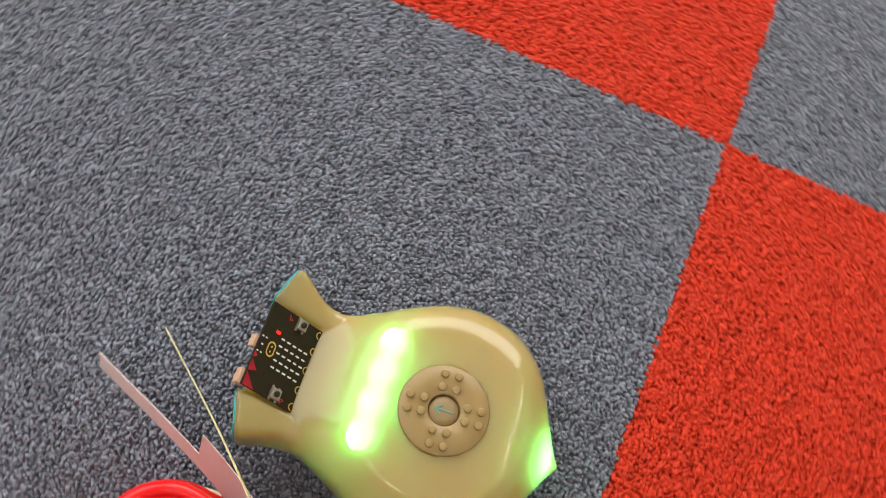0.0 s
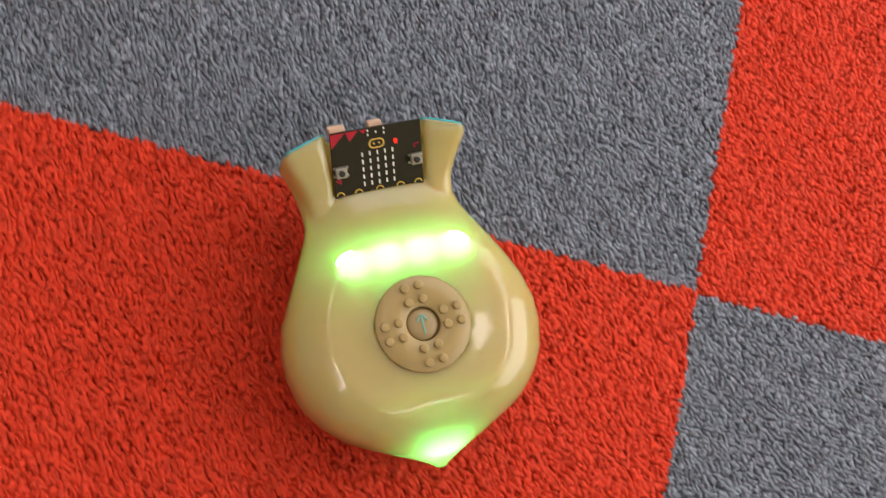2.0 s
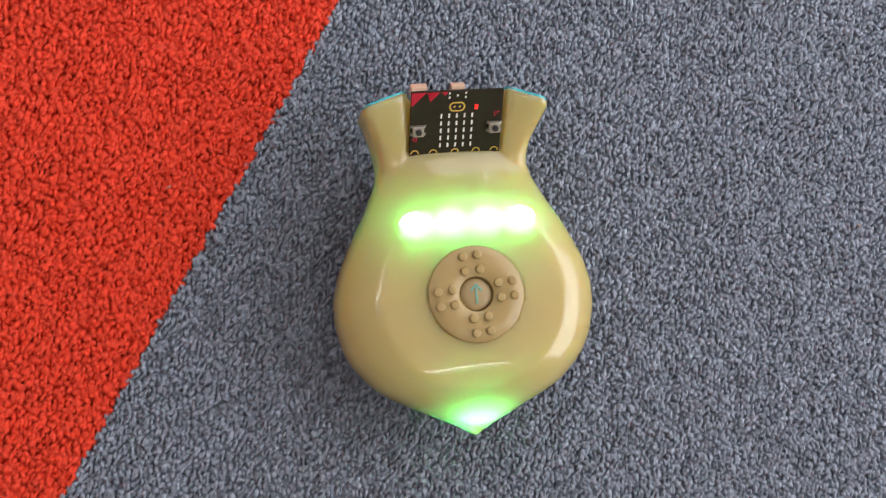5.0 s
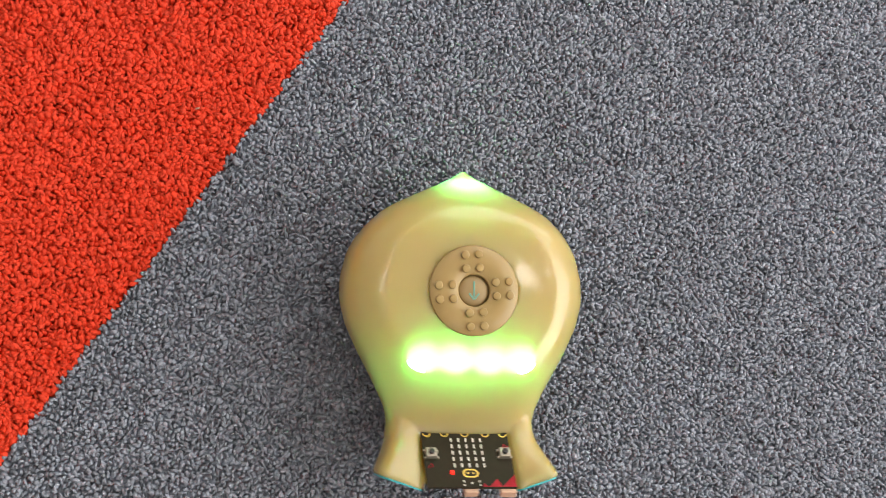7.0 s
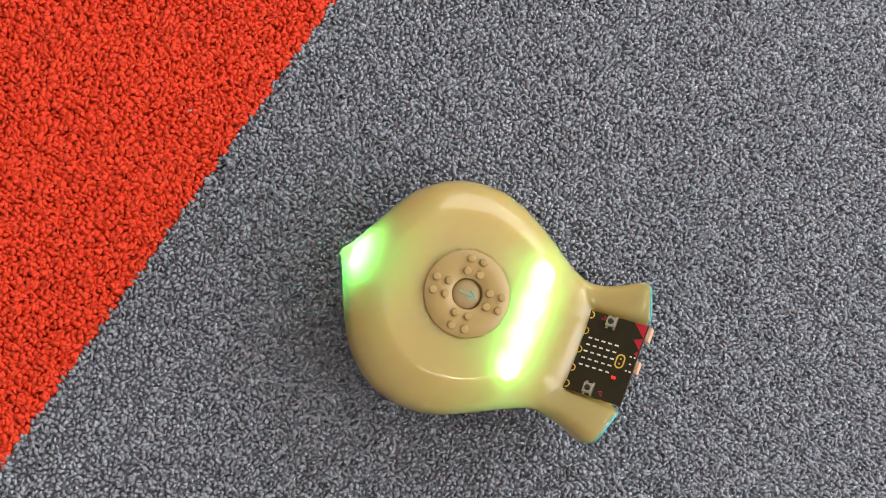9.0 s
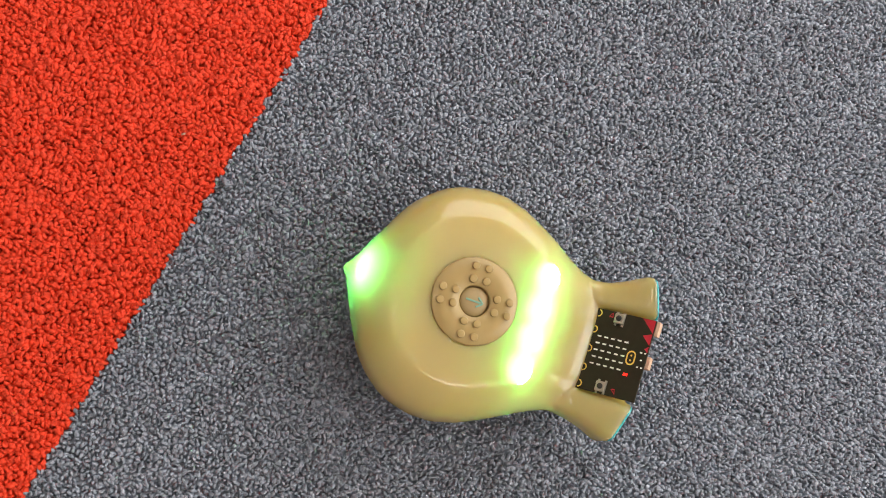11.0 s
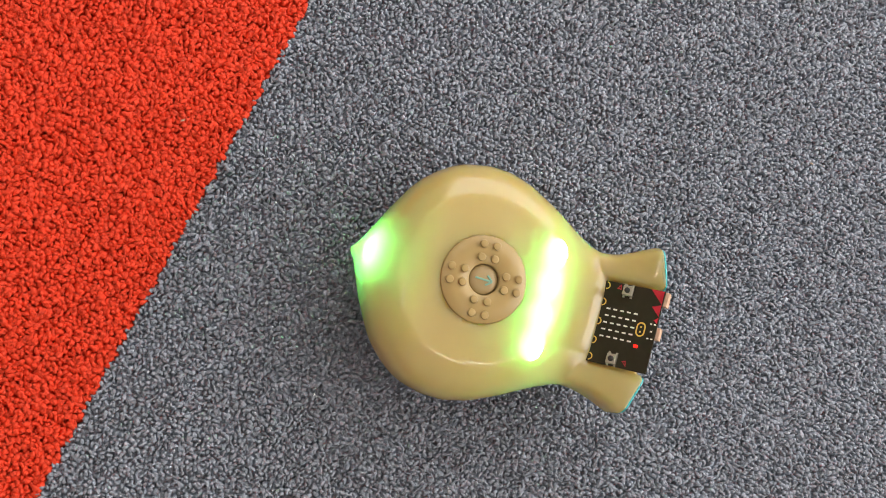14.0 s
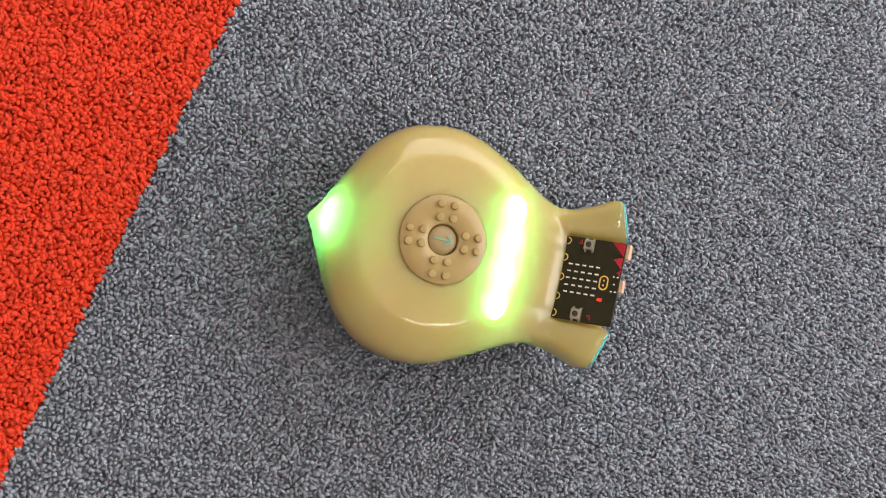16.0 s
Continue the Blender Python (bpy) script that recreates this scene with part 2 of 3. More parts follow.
def mesh_of(name, co, faces, mat, parent, label):
    """One mesh from arrays of corners and triangles."""
    me = bpy.data.meshes.new(name)
    me.vertices.add(len(co)), me.loops.add(faces.size), me.polygons.add(len(faces))
    me.vertices.foreach_set("co", co.ravel())
    me.loops.foreach_set("vertex_index", faces.ravel().astype(np.int32))
    me.polygons.foreach_set("loop_start", (3 * np.arange(len(faces))).astype(np.int32))
    me.update()
    me.materials.append(mat)
    ob = new(name, me)
    ob.parent = parent
    return tagged(ob, label, kind="stuff")


def far_pile(places, mat, parent, rng):
    """Coarser pile past the stretch that the camera passes: one three-sided point a clump."""
    n = len(places)
    if not n:
        return
    turn, size = rng.uniform(0, 6.283, n), rng.uniform(0.0075, 0.0115, n)
    co = np.zeros((n, 4, 3))
    for k in range(3):
        co[:, k, 0], co[:, k, 1] = places[:, 0] + size * np.cos(turn + 2.094 * k), places[:, 1] + size * np.sin(turn + 2.094 * k)
        co[:, k, 2] = -0.0049
    co[:, 3, :2] = places + rng.normal(0, 0.0012, (n, 2))
    co[:, 3, 2] = rng.normal(0.0012, 0.0010, n)
    faces = (np.array([(0, 1, 3), (1, 2, 3), (2, 0, 3)])[None] + 4 * np.arange(n)[:, None, None]).reshape(-1, 3)
    mesh_of("far_pile", co.reshape(-1, 3), faces, mat, parent, "carpet pile")

for i in range(-3, 2):
    for j in range(-3, 2):
        red = (i + j) % 2 == 0
        x0, x1, y0, y1 = max(i, -2.4), min(i + 1, 1.7), max(j, -2.9), min(j + 1, 1.6)
        bm = bmesh.new()
        box(bm, (x1 - x0 - 0.001, y1 - y0 - 0.001, 0.0010), pose((x0 + x1) / 2, (y0 + y1) / 2, -0.0055))
        square = part("carpet_square", bm, RED if red else BLUE, floor, "red carpet square" if red else "blue-grey carpet square", smooth=False)
        wavy = spots + 0.0003 * np.sin(spots[:, ::-1] * 420)
        mine = spots[(np.floor(wavy[:, 0]) == i) & (np.floor(wavy[:, 1]) == j)]
        if len(mine):
            pile(mine, RED if red else BLUE, square, rng, 1.31 if red else 0.93)
        rest = wide_spots[(wide_spots[:, 0] > x0) & (wide_spots[:, 0] < x1) & (wide_spots[:, 1] > y0) & (wide_spots[:, 1] < y1)]
        far_pile(rest, RED if red else BLUE, square, rng)


# loose fibres and crumbs lying on the pile
def build_lint(x, y, turn, size, mat, label):
    bm = bmesh.new()
    steps = 7
    size = 0.62 * size
    sections = []
    for k in range(steps):
        t = k / (steps - 1)
        thick = size * 0.17 * (0.35 + math.sin(math.pi * t))
        bend = size * 0.12 * math.sin(2.2 * math.pi * t)
        sections.append([((t - 0.5) * size, bend + thick * math.cos(a), thick * (1 + math.sin(a))) for a in (0.3, 1.6, 2.8, 4.1, 5.3)])
    loft(bm, sections)
    bmesh.ops.recalc_face_normals(bm, faces=bm.faces)
    ob = part("lint", bm, mat, None, label)
    ob.matrix_basis = pose(x, y, -0.0005, 0, 0, turn)
    return tagged(ob, category="lint", group="lint on the carpet")


for x, y, turn, size in ((0.3571, -0.4564, 20, 0.0045), (-0.0324, -0.6428, 70, 0.005), (-0.3460, 0.0970, 30, 0.0032)):
    build_lint(x, y, turn, size, LINT, "small pale crumb of lint on the carpet pile")
for x, y, turn, size in ((-0.0428, -0.6552, 10, 0.012), (-0.0788, -0.6549, 60, 0.011), (-0.4758, 0.0030, 100, 0.011), (-0.0439, -0.0046, 80, 0.007)):
    build_lint(x, y, turn, size, RED, "loose red wool fibre tuft on the carpet")
for x, y, turn, size in ((0.0052, -0.6561, 0, 0.013), (0.0394, -0.6551, 20, 0.010), (0.0078, -0.5907, 40, 0.012), (0.0786, -0.0035, 60, 0.008)):
    build_lint(x, y, turn, size, BLUE, "loose grey wool fibre tuft on the carpet")


# ---- robot ----
MM = 0.001
HALF = [(-75, 0.2), (-73.5, 2.5), (-71, 6), (-67.5, 13), (-65, 18), (-60, 28), (-56, 36), (-52, 43.5), (-48, 49.5), (-40, 57.5), (-32, 63.5), (-24, 67.5), (-9, 71), (4, 71),
        (18, 67.5), (34, 60), (48, 52.5), (56, 48.5), (66, 44), (75, 42), (84, 42)]
TOP = [(-75, 43.5), (-73.5, 45), (-71, 47.5), (-68, 50.5), (-60, 59), (-52, 67), (-44, 73), (-36, 76), (0, 77.5), (34, 77), (44, 74.5), (52, 70), (60, 64), (68, 59), (76, 55.5), (84, 54)]
MIDDLE = [(-75, 41), (-60, 38), (-30, 36), (50, 38), (70, 41), (84, 41)]
WING_OUT = [(40, 50), (48, 49.5), (56, 47.2), (66, 44.5), (74, 43), (84, 44), (95, 47.2), (104, 50.4), (110, 52.4), (118, 53)]
WING_TOP = [(40, 60), (48, 55), (56, 52), (66, 52), (74, 54), (80, 55.5), (86, 59.5), (95, 65.5), (104, 71), (110, 74), (118, 76)]
BOARD_FOOT, BOARD_LEAN = Vector((0, 80.8, 54.0)) * MM, radians(39)


def body_section(y, steps=120, inset=0.0):
    w, h = 1.02 * smooth_curve(HALF, y, 2.0), smooth_curve(TOP, y, 3.0)
    w, h = max(w - inset, 0.1), h - inset
    mid = min(curve_of(MIDDLE, y), h - 1)
    pts = []
    for k in range(steps):
        a = 2 * math.pi * k / steps
        c, s = math.cos(a), math.sin(a)
        if s >= 0:
            x, z = w * math.copysign(abs(c) ** 0.75, c), mid + (h - mid) * s ** 0.62
        else:
            drop = min(mid - 2.0, 12 + 0.9 * w)
            x, z = w * (1 - 0.18 * (-s) ** 1.5) * math.copysign(abs(c) ** 0.45, c), mid + drop * -((-s) ** 0.8)
        r = math.hypot(x, y)
        if s > 0 and r < 50:
            slope = min(1, (50 - r) / 20)
            z -= 2.6 * slope * (2 - slope) + (9.0 if r < 23 else 0.0)
        pts.append((x * MM, y * MM, z * MM))
    return pts


def wing_section(y, side, inset=0.0, steps=28):
    out, top = smooth_curve(WING_OUT, y, 2.0) - inset, smooth_curve(WING_TOP, y, 3.0) - inset
    inner, bottom = 25.9 + inset, curve_of([(40, 30), (56, 20), (84, 14), (118, 30)], y) + inset
    cx, rx, cz, rz = (out + inner) / 2, (out - inner) / 2, (top + bottom) / 2, (top - bottom) / 2
    pts = []
    for k in range(steps):
        a = 2 * math.pi * k / steps * side
        c, s = math.cos(a), math.sin(a)
        soft = 0.8 - 0.5 * min(1, max(0, (y - 66) / 34)) if c > 0 else 0.8 - 0.5 * min(1, max(0, (y - 68) / 15))
        x, z = cx + rx * math.copysign(abs(c) ** max(0.4, soft), c), cz + rz * math.copysign(abs(s) ** (soft if s > 0 else 0.3), s)
        if s < 0:
            x = inner + (x - inner) * (1 - 0.5 * (-s) ** 0.7)
        back = 8.5 * (x - 25.9) / 26 * min(1, max(0, (y - 84) / 26))
        pts.append((side * x * MM, (y - back) * MM, z * MM))
    return pts


def board_spot(u, v, n=0.0):
    """The pose, on the tilted circuit board, of a spot u across, v up its slope and n above it, in millimetres."""
    return Matrix.Translation(BOARD_FOOT) @ Matrix.Rotation(BOARD_LEAN, 4, "X") @ Matrix.Translation(Vector((u, v, n)) * MM)


def build_robot():
    robot = tagged(new("toy_robot"), "cream translucent drop-shaped toy robot with glowing green lights on carpet", "robot")
    bm = bmesh.new()
    loft(bm, [body_section(y) for y in np.concatenate([np.linspace(-75, -60, 14), np.linspace(-58, 82, 98)])])
    for side in (1, -1):
        loft(bm, [wing_section(y, side) for y in np.linspace(41, 112.5, 34)])
    slab = [(-27, 76, 20), (27, 76, 20), (27, 108, 42), (-27, 108, 42), (-27, 76, 43), (27, 76, 43), (27, 108, 69), (-27, 108, 69)]
    vs = [bm.verts.new(Vector(p) * MM) for p in slab]
    for f in ((3, 2, 1, 0), (4, 5, 6, 7), (0, 1, 5, 4), (1, 2, 6, 5), (2, 3, 7, 6), (3, 0, 4, 7)):
        bm.faces.new([vs[k] for k in f])
    bmesh.ops.recalc_face_normals(bm, faces=bm.faces)
    shell = part("shell", bm, SHELL, robot, "cream translucent plastic shell")
    fuse = shell.modifiers.new("fuse", "REMESH")
    fuse.mode, fuse.voxel_size, fuse.use_smooth_shade = "VOXEL", 0.0011, True
    soften = shell.modifiers.new("soften", "SMOOTH")
    soften.factor, soften.iterations = 0.5, 10

    # unseen block, added to keep the lights from spreading inside the shell
    bm = bmesh.new()
    loft(bm, [body_section(y, 40, 8.5) for y in np.linspace(-56, 70, 40)])
    bmesh.ops.recalc_face_normals(bm, faces=bm.faces)
    part("light_block", bm, LIGHT_BLOCK, robot, "unseen grey block added inside the shell to stop its lights spreading")
    bm = bmesh.new()
    cylinder(bm, 0.052, 0.056, 0.006, pose(0, 0, 0.003), 48, 0.001)
    part("base", bm, CHASSIS, robot, "dark plastic underside")
    for side in (1, -1):
        bm = bmesh.new()
        loft(bm, [wing_section(y, side, 1.0) for y in (111.6, 112.4, 113.1)])
        bmesh.ops.recalc_face_normals(bm, faces=bm.faces)
        part("rear_trim", bm, TEAL, robot, "teal rear edge")

    # studded disc with a round button in its middle
    bm = bmesh.new()
    lathe(bm, [(0.0092, 0.0710), (0.0092, 0.0749), (0.0098, 0.0755), (0.0252, 0.0755), (0.0260, 0.0747), (0.0260, 0.0685)], 72)
    disc = part("stud_disc", bm, STUDS, robot, "beige-grey disc with round studs")
    for g in range(4):
        for a in (-4, 4):
            for b in (12.6, 20.6):
                bm = bmesh.new()
                cylinder(bm, 0.0025, 0.0024, 0.0016, pose(0, 0, 0), 20, 0.0005)
                stud = part("stud", bm, STUDS, disc)
                stud.matrix_basis = Matrix.Rotation(radians(90 * g + 5), 4, "Z") @ pose(a * MM, b * MM, 0.0763)
    bm = bmesh.new()
    lathe(bm, [(0.0, 0.0747), (0.005, 0.0745), (0.0080, 0.0737), (0.0090, 0.0725), (0.0090, 0.0695)], 48)
    button = part("button", bm, CLEAR, robot, "pale round button with a teal arrow")
    bm = bmesh.new()
    box(bm, (0.0011, 0.0090, 0.0004), pose(0, -0.0008, 0.0748), 0.0001)
    box(bm, (0.0011, 0.0046, 0.0004), pose(-0.0015, 0.0034, 0.0749, 0, 0, -40), 0.0001)
    box(bm, (0.0011, 0.0046, 0.0004), pose(0.0015, 0.0034, 0.0749, 0, 0, 40), 0.0001)
    part("arrow", bm, ARROW, button, "teal arrow", smooth=False)

    # lights below the shell
    for x in (-28.0, -9.5, 9.5, 28.0):
        bm = bmesh.new()
        bmesh.ops.create_uvsphere(bm, u_segments=20, v_segments=8, radius=1.0, matrix=pose(x * MM, 0.039, 0.0712) @ Matrix.Diagonal((0.0096, 0.0076, 0.0008, 1)))
        part("light_strip_led", bm, GREEN_GLOW, robot, "green light under the shell")
    bm = bmesh.new()
    bmesh.ops.create_uvsphere(bm, u_segments=20, v_segments=10, radius=1.0, matrix=pose(0, -0.0605, 0.0490) @ Matrix.Diagonal((0.0120, 0.0080, 0.0026, 1)))
    part("nose_led", bm, NOSE_GLOW, robot, "green light inside the pointed nose")

    # circuit board standing in the tail slot
    bm = bmesh.new()
    box(bm, (0.0512, 0.0425, 0.0016), board_spot(0, 16.2, -0.8), 0.0003)
    board = part("circuit_board", bm, BOARD, robot, "black printed circuit board with gold and red marks", smooth=False)
    for u, v in ((-21.4, 15.0), (21.4, 15.4)):
        bm = bmesh.new()
        box(bm, (0.0062, 0.0062, 0.0030), board_spot(u, v, 1.5), 0.0004)
        key = part("push_button", bm, STEEL, board, "square steel push button", smooth=False)
        bm = bmesh.new()
        cylinder(bm, 0.0018, 0.0017, 0.0012, board_spot(u, v, 3.6), 20, 0.0002)
        part("plunger", bm, BLACK, key)
        for du in (-3.6, 3.6):
            for dv in (-2.3, 2.3):
                bm = bmesh.new()
                box(bm, (0.0014, 0.0012, 0.0010), board_spot(u + du, v + dv, 0.5))
                part("lead", bm, STEEL, key, smooth=False)
    for a in range(5):
        for b in range(5):
            bm = bmesh.new()
            box(bm, (0.0009, 0.0024, 0.0006), board_spot(-8.6 + 4.3 * a, 5.2 + 4.4 * b, 0.3), 0.0001)
            part("matrix_led", bm, WHITE, board, smooth=False)
    bm = bmesh.new()
    n = 40
    outline = []
    for k in range(n):
        a = 2 * math.pi * k / n
        c, s = math.cos(a), math.sin(a)
        outline.append((c * 2.9 + math.copysign(1.6, c), s * 2.9, c * 2.0 + math.copysign(1.6, c), s * 2.0))
    ring_out = [bm.verts.new(board_spot(0, 28, 0.1) @ (Vector((o[0], o[1], 0)) * MM)) for o in outline]
    ring_in = [bm.verts.new(board_spot(0, 28, 0.1) @ (Vector((o[2], o[3], 0)) * MM)) for o in outline]
    for k in range(n):
        j = (k + 1) % n
        bm.faces.new((ring_out[k], ring_out[j], ring_in[j], ring_in[k]))
    for du in (-1.5, 1.5):
        cylinder(bm, 0.0006, 0.0006, 0.0002, board_spot(du, 28, 0.1), 12)
    part("oval_mark", bm, GOLD, board, "gold oval mark", smooth=False)
    for k, u in enumerate((-22.6, -12.2, 0.0, 12.0, 22.4)):
        bm = bmesh.new()
        r0, r1, steps = (1.7, 2.4, 14)
        arc = [(math.cos(math.pi * i / steps), math.sin(math.pi * i / steps)) for i in range(steps + 1)]
        inner = [bm.verts.new(board_spot(u, 0.4, 0.1) @ (Vector((c * r0, s * r0, 0)) * MM)) for c, s in arc]
        outer = [bm.verts.new(board_spot(u, 0.4, 0.1) @ (Vector((c * r1, s * r1, 0)) * MM)) for c, s in arc]
        for i in range(steps):
            bm.faces.new((inner[i], outer[i], outer[i + 1], inner[i + 1]))
        part("edge_pad", bm, GOLD, board, "gold ring round an edge hole", smooth=False)
    for pts in (((-25.4, 37), (-25.4, 28.6), (-17.2, 37)), ((-17.0, 37), (-15.0, 31.4), (-9.6, 37)), ((-9.2, 37), (-7.0, 34.6), (-5.2, 37)),
                ((-24.8, 9.6), (-21.4, 10.4), (-21.8, 7.4)), ((20.6, 23.8), (24.2, 24.6), (21.2, 21.2))):
        bm = bmesh.new()
        rim = [bm.verts.new(board_spot(u, v, 0.12) @ Vector((0, 0, 0))) for u, v in pts]
        if pts[0][1] > 25:
            bm.faces.new(rim)
        else:
            cu, cv = sum(p[0] for p in pts) / 3, sum(p[1] for p in pts) / 3
            hole = [bm.verts.new(board_spot(cu + 0.5 * (u - cu), cv + 0.5 * (v - cv), 0.12) @ Vector((0, 0, 0))) for u, v in pts]
            for k in range(3):
                bm.faces.new((rim[k], rim[(k + 1) % 3], hole[(k + 1) % 3], hole[k]))
        bmesh.ops.solidify(bm, geom=bm.faces[:], thickness=0.00008)
        part("red_triangle", bm, REDPRINT, board, "red printed triangle", smooth=False)
    for u, v in ((-4.5, 33.5), (4.5, 33.5), (-4.5, 36), (4.5, 36), (0, 34.6)):
        bm = bmesh.new()
        box(bm, (0.0008, 0.0012, 0.0003), board_spot(u, v, 0.15))
        part("print_mark", bm, WHITE, board, smooth=False)
    bm = bmesh.new()
    box(bm, (0.0016, 0.0026, 0.0008), board_spot(10.6, 27.6, 0.4), 0.0002)
    part("status_led", bm, RED_GLOW, board, "small lit red light", smooth=False)
    for u, w, d in ((-21.0, 9.0, 5.0), (0.4, 7.6, 4.6)):
        bm = bmesh.new()
        box(bm, (w * MM, 0.006, d * MM), board_spot(u, 36.6, -1.6 - d / 2), 0.0005)
        part("socket", bm, SOCKET, board, "pale socket on the board's rear edge", smooth=False)
    return robot


robot = build_robot()


# ---- cup and paper sign ----
def build_cup():
    cup = tagged(new("plastic_cup"), "glossy red plastic cup turned upside down on the carpet", "cup")
    bm = bmesh.new()
    profile = [(0.0, 0.1160), (0.006, 0.1160), (0.012, 0.1159), (0.020, 0.1152), (0.0235, 0.1150), (0.0245, 0.1195), (0.0262, 0.1208), (0.0290, 0.1206), (0.0312, 0.1185), (0.0322, 0.1150),
               (0.0345, 0.0960), (0.0352, 0.0945), (0.0372, 0.0930), (0.0395, 0.0700), (0.0425, 0.0420), (0.0432, 0.0405), (0.0450, 0.0390), (0.0500, 0.0060), (0.0508, 0.0040)]
    lathe(bm, [(r * 1.02, z * 1.02) for r, z in profile], 96)
    bmesh.ops.remove_doubles(bm, verts=bm.verts[:], dist=1e-6)
    part("wall", bm, CUP, cup, "glossy red outside")
    bm = bmesh.new()
    lathe(bm, [(0.0503, 0.0042), (0.0510, 0.0050), (0.0524, 0.0048), (0.0532, 0.0034), (0.0528, 0.0014), (0.0515, 0.0006), (0.0500, 0.0014), (0.0496, 0.0036)], 96)
    part("rim", bm, RIM, cup, "rolled white rim")
    cup.matrix_basis = pose(-0.4195, 0.2145, -0.0008)
    return cup


build_cup()


def ribbon(path, low, high, thick=0.0005):
    """A sheet of paper standing on edge along a path of (x, y) points, from low to high."""
    bm = bmesh.new()
    rows = []
    for k, (x, y) in enumerate(path):
        a, b = path[max(k - 1, 0)], path[min(k + 1, len(path) - 1)]
        d = Vector((b[0] - a[0], b[1] - a[1])).normalized() * thick / 2
        rows.append([(x - d.y, y + d.x, low), (x + d.y, y - d.x, low), (x + d.y, y - d.x, high), (x - d.y, y + d.x, high)])
    loft(bm, rows)
    bmesh.ops.recalc_face_normals(bm, faces=bm.faces)
    return bm


def bent(points, count=40):
    """A smooth path through the points and its length so far at each step."""
    pts = [Vector(p) for p in points]
    pts = [2 * pts[0] - pts[1], *pts, 2 * pts[-1] - pts[-2]]
    path = []
    for k in range(1, len(pts) - 2):
        for i in range(count):
            t = i / count
            a, b, c, d = pts[k - 1:k + 3]
            path.append(0.5 * (2 * b + (c - a) * t + (2 * a - 5 * b + 4 * c - d) * t * t + (3 * b - a - 3 * c + d) * t ** 3))
    path.append(pts[-2])
    return [(p.x, p.y) for p in path]


def build_card():
    card = tagged(new("paper_building_card"), "pale paper card with drawn windows bent round the cup", "paper card")
    path = bent([(-0.4635, 0.1238), (-0.4440, 0.1368), (-0.4240, 0.1493), (-0.4010, 0.1668), (-0.3815, 0.1903), (-0.3660, 0.2188), (-0.3510, 0.2558), (-0.3325, 0.3068)])
    first, last = 78, 214
    part("strip", ribbon(path[:first + 1], 0.026, 0.050), WHITE_PAPER, card, smooth=False)
    part("facade", ribbon(path[first:last + 1], 0.026, 0.0862), WHITE_PAPER, card, smooth=False)
    part("strip", ribbon(path[last:], 0.026, 0.050), WHITE_PAPER, card, smooth=False)

    def mark(name, mat, a, b, low, high):
        outside = []
        for k in range(a, b):
            (xa, ya), (xb, yb) = path[max(k - 1, 0)], path[min(k + 1, len(path) - 1)]
            n = Vector((yb - ya, xa - xb)).normalized() * 0.0005
            outside.append((path[k][0] + n.x, path[k][1] + n.y))
        part(name, ribbon(outside, low, high, 0.0003), mat, card, smooth=False)
    mark("stripe", VIOLET_INK, 3, first, 0.033, 0.044)
    mark("stripe", VIOLET_INK, last, len(path) - 3, 0.033, 0.044)
    mark("orange_band", ORANGE_INK, first + 2, last - 2, 0.0735, 0.0835)
    mark("grey_band", VIOLET_INK, first + 2, last - 2, 0.0285, 0.0330)
    for k, a in enumerate(range(first + 4, last - 12, 16)):
        mark("window", (INK, VIOLET_INK, INK, INK, VIOLET_INK)[k % 5], a, a + (8, 12, 11, 7, 12)[k % 5], 0.0540, 0.0705)
        mark("window", (INK, INK, VIOLET_INK)[k % 3], a + 1, a + (6, 12, 10)[k % 3], 0.0360, 0.0500)
    a, b = Vector((*path[0], 0)), Vector((*path[-1], 0))
    foot = Matrix.Translation((a.x, a.y, 0.026))
    card.matrix_basis = foot @ Matrix.Rotation(radians(6.5), 4, (b - a).normalized()) @ foot.inverted()
    return card


build_card()


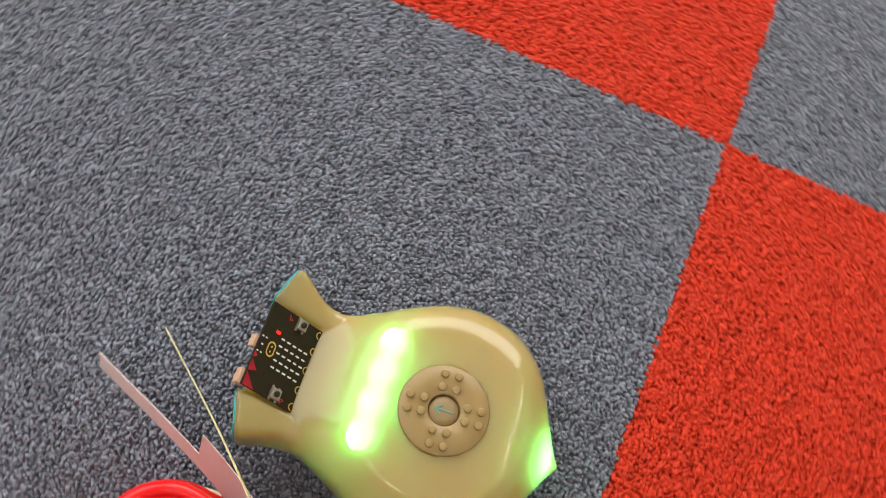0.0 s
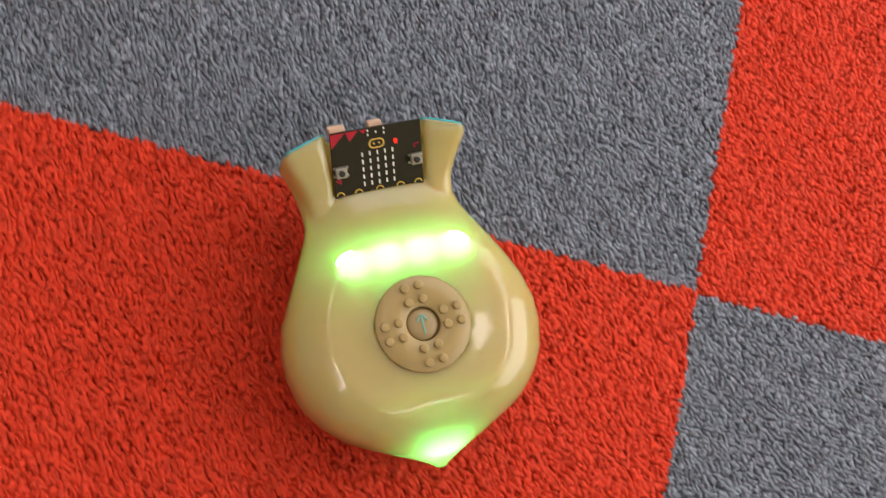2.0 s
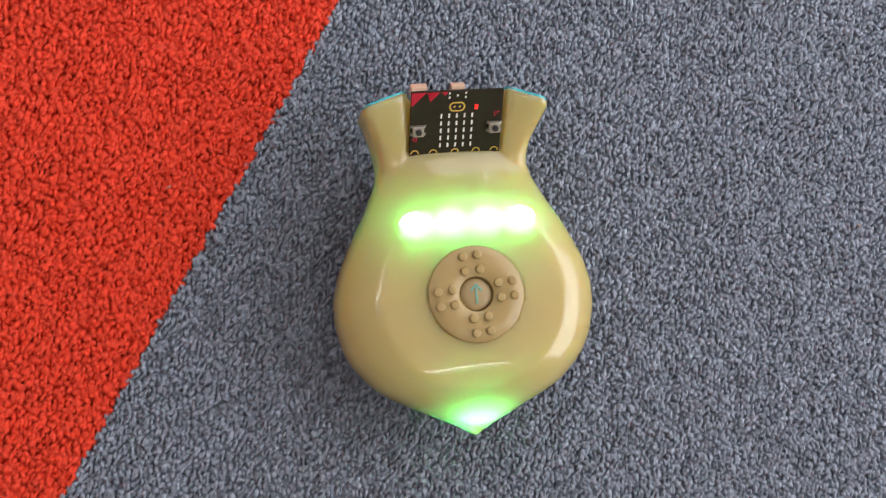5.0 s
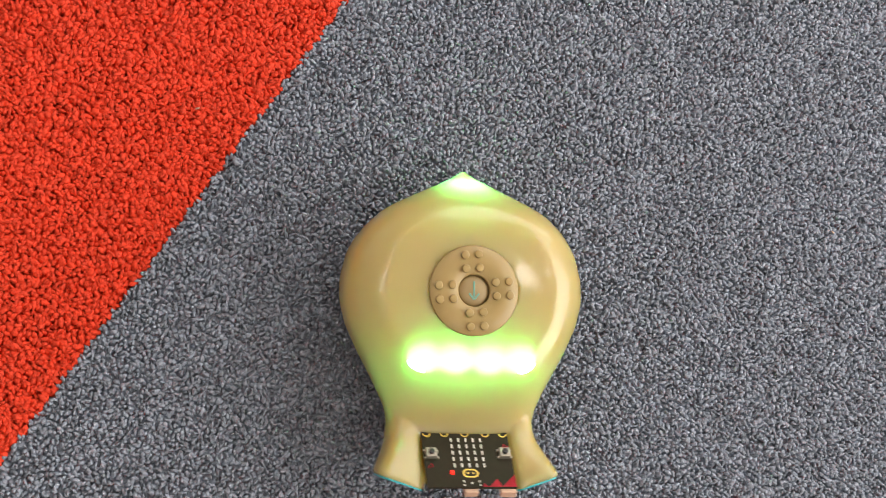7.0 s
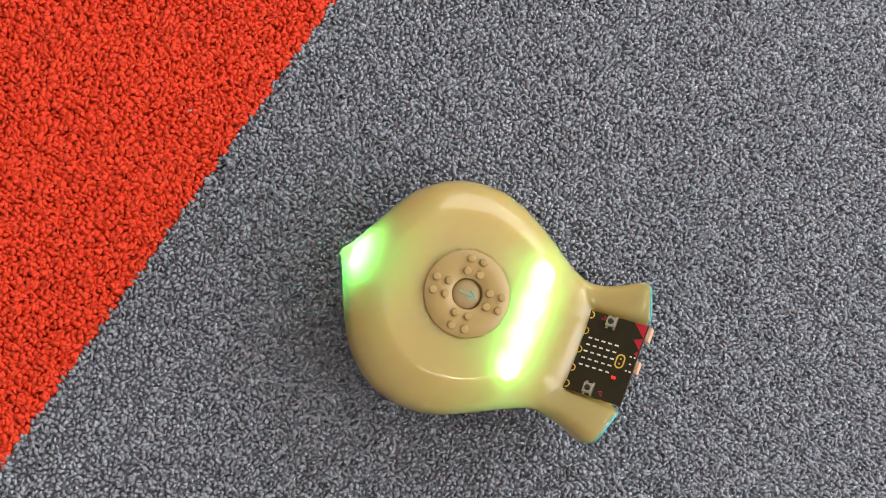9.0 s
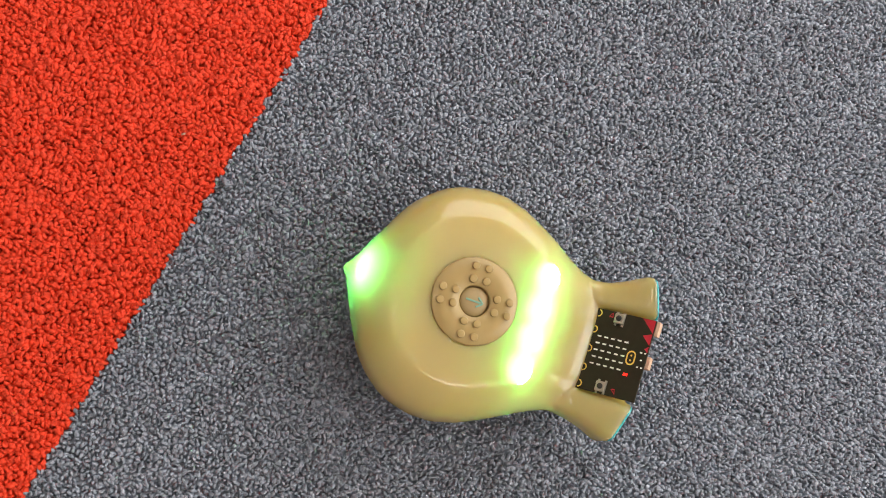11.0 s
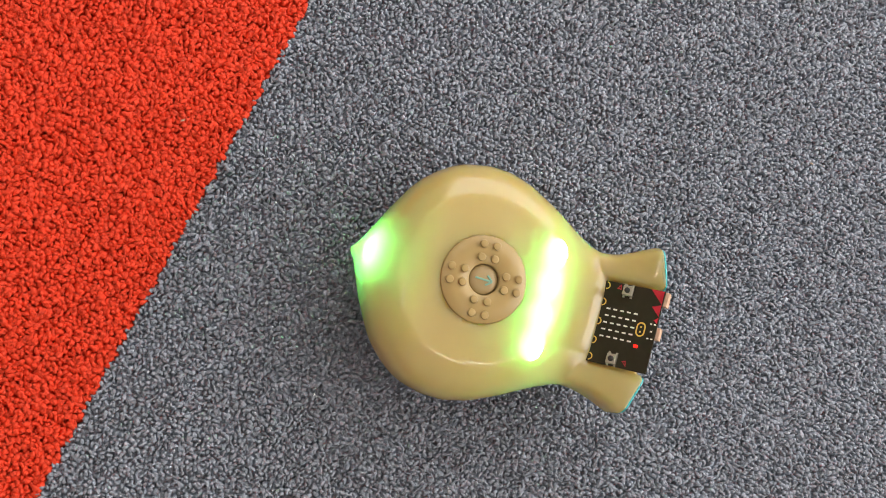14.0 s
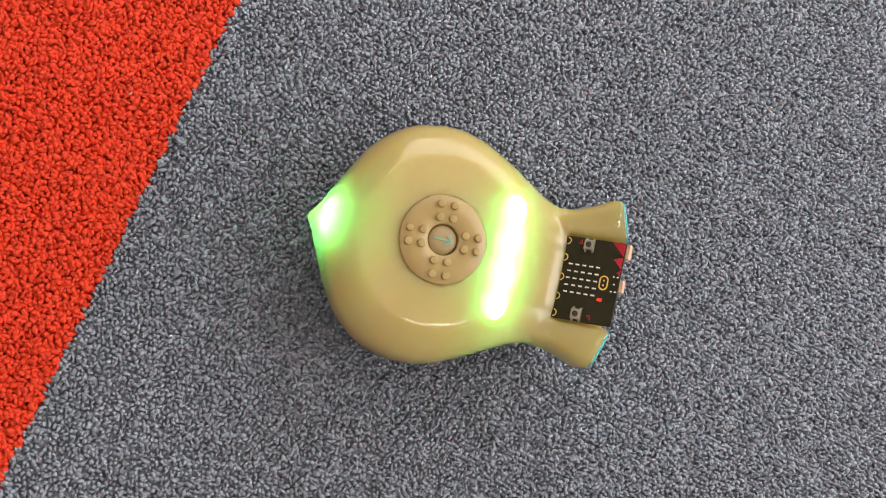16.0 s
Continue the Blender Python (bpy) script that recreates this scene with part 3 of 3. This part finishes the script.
def build_sign():
    sign = tagged(new("paper_sign"), "yellow-green paper strip lettered gas station against the cup", "sign")
    a, b = Vector((-0.4425, 0.1228)), Vector((-0.3195, 0.2628))
    d = (b - a).normalized()
    bow = Vector((d.y, -d.x)) * 0.004
    path = bent([a, a.lerp(b, 0.33) + bow, a.lerp(b, 0.66) + bow, b])
    part("strip", ribbon(path, 0.0865, 0.1205, 0.0006), YELLOW_PAPER, sign, smooth=False)

    def at(share, z):
        k = min(int(share * (len(path) - 1)), len(path) - 2)
        (x, y), (x2, y2) = path[k], path[min(k + 6, len(path) - 1)]
        heading = math.degrees(math.atan2(y2 - y, x2 - x))
        return Matrix.Translation((x + d.y * 0.0009, y - d.x * 0.0009, z)) @ pose(0, 0, 0, 90, 0, heading)
    for letter, share, size in (("g", 0.170, 0.032), ("a", 0.255, 0.028), ("s", 0.330, 0.027), ("s", 0.490, 0.024), ("t", 0.540, 0.025), ("a", 0.575, 0.024),
                                ("t", 0.655, 0.025), ("i", 0.690, 0.024), ("o", 0.715, 0.024), ("n", 0.772, 0.024)):
        text = bpy.data.curves.new("letter", "FONT")
        text.body, text.size, text.extrude, text.shear, text.offset = letter, 0.95 * size, 0.0001, 0.25, -0.0003
        made = bpy.data.meshes.new_from_object(bpy.data.objects.new("letter", text))
        made.materials.clear()
        made.materials.append(INK)
        ob = new("letter", made)
        ob.parent = sign
        ob.matrix_basis = at(share, 0.0960)
        tagged(ob, "black hand-drawn letter")
    for share in (0.10, 0.88):
        bm = bmesh.new()
        pts = [(0, -4.5), (3.8, -0.2), (3.6, 2.6), (1.8, 3.6), (0, 2.0), (-1.8, 3.6), (-3.6, 2.6), (-3.8, -0.2)]
        bm.faces.new([bm.verts.new(Vector((x, y, 0)) * MM) for x, y in pts])
        bmesh.ops.solidify(bm, geom=bm.faces[:], thickness=0.0002)
        heart = part("heart", bm, HEART_INK, sign, "small red drawn heart", smooth=False)
        heart.matrix_basis = at(share, 0.104)
    foot = Matrix.Translation((a.x, a.y, 0.0865))
    sign.matrix_basis = foot @ Matrix.Rotation(radians(-5), 4, Vector((d.x, d.y, 0))) @ foot.inverted() @ Matrix.Translation((0.0012, -0.0010, 0))
    return sign


build_sign()


# ---- what moves ----
def motions():
    rows = [(0.0, -0.2868, 0.1142, 4.2), (0.5, -0.2806, 0.1128, 25.8), (1.0, -0.2691, 0.0879, 26.8), (1.5, -0.2353, 0.0107, 26.4), (2.0, -0.1799, -0.0799, 26.7),
            (2.5, -0.1295, -0.1733, 27.2), (3.0, -0.0750, -0.2721, 28.8), (3.5, -0.0190, -0.3686, 30.1), (4.0, 0.0415, -0.4651, 30.7), (4.5, 0.1013, -0.5601, 31.2),
            (5.0, 0.1432, -0.6268, 32.3), (5.2, 0.1519, -0.6397, 32.1), (5.6, 0.1543, -0.6423, 58.6), (6.2, 0.1578, -0.6461, 122.6), (6.8, 0.1614, -0.6499, 190.6),
            (7.3, 0.1644, -0.6530, 243.4), (7.5, 0.1654, -0.6540, 257.6), (8.0, 0.1668, -0.6541, 280.7), (8.5, 0.1669, -0.6548, 280.9), (16.0, 0.1669, -0.6548, 280.9)]
    walk(robot, [(t, pose(x, y, 0, 0, 0, turn)) for t, x, y, turn in rows])


motions()
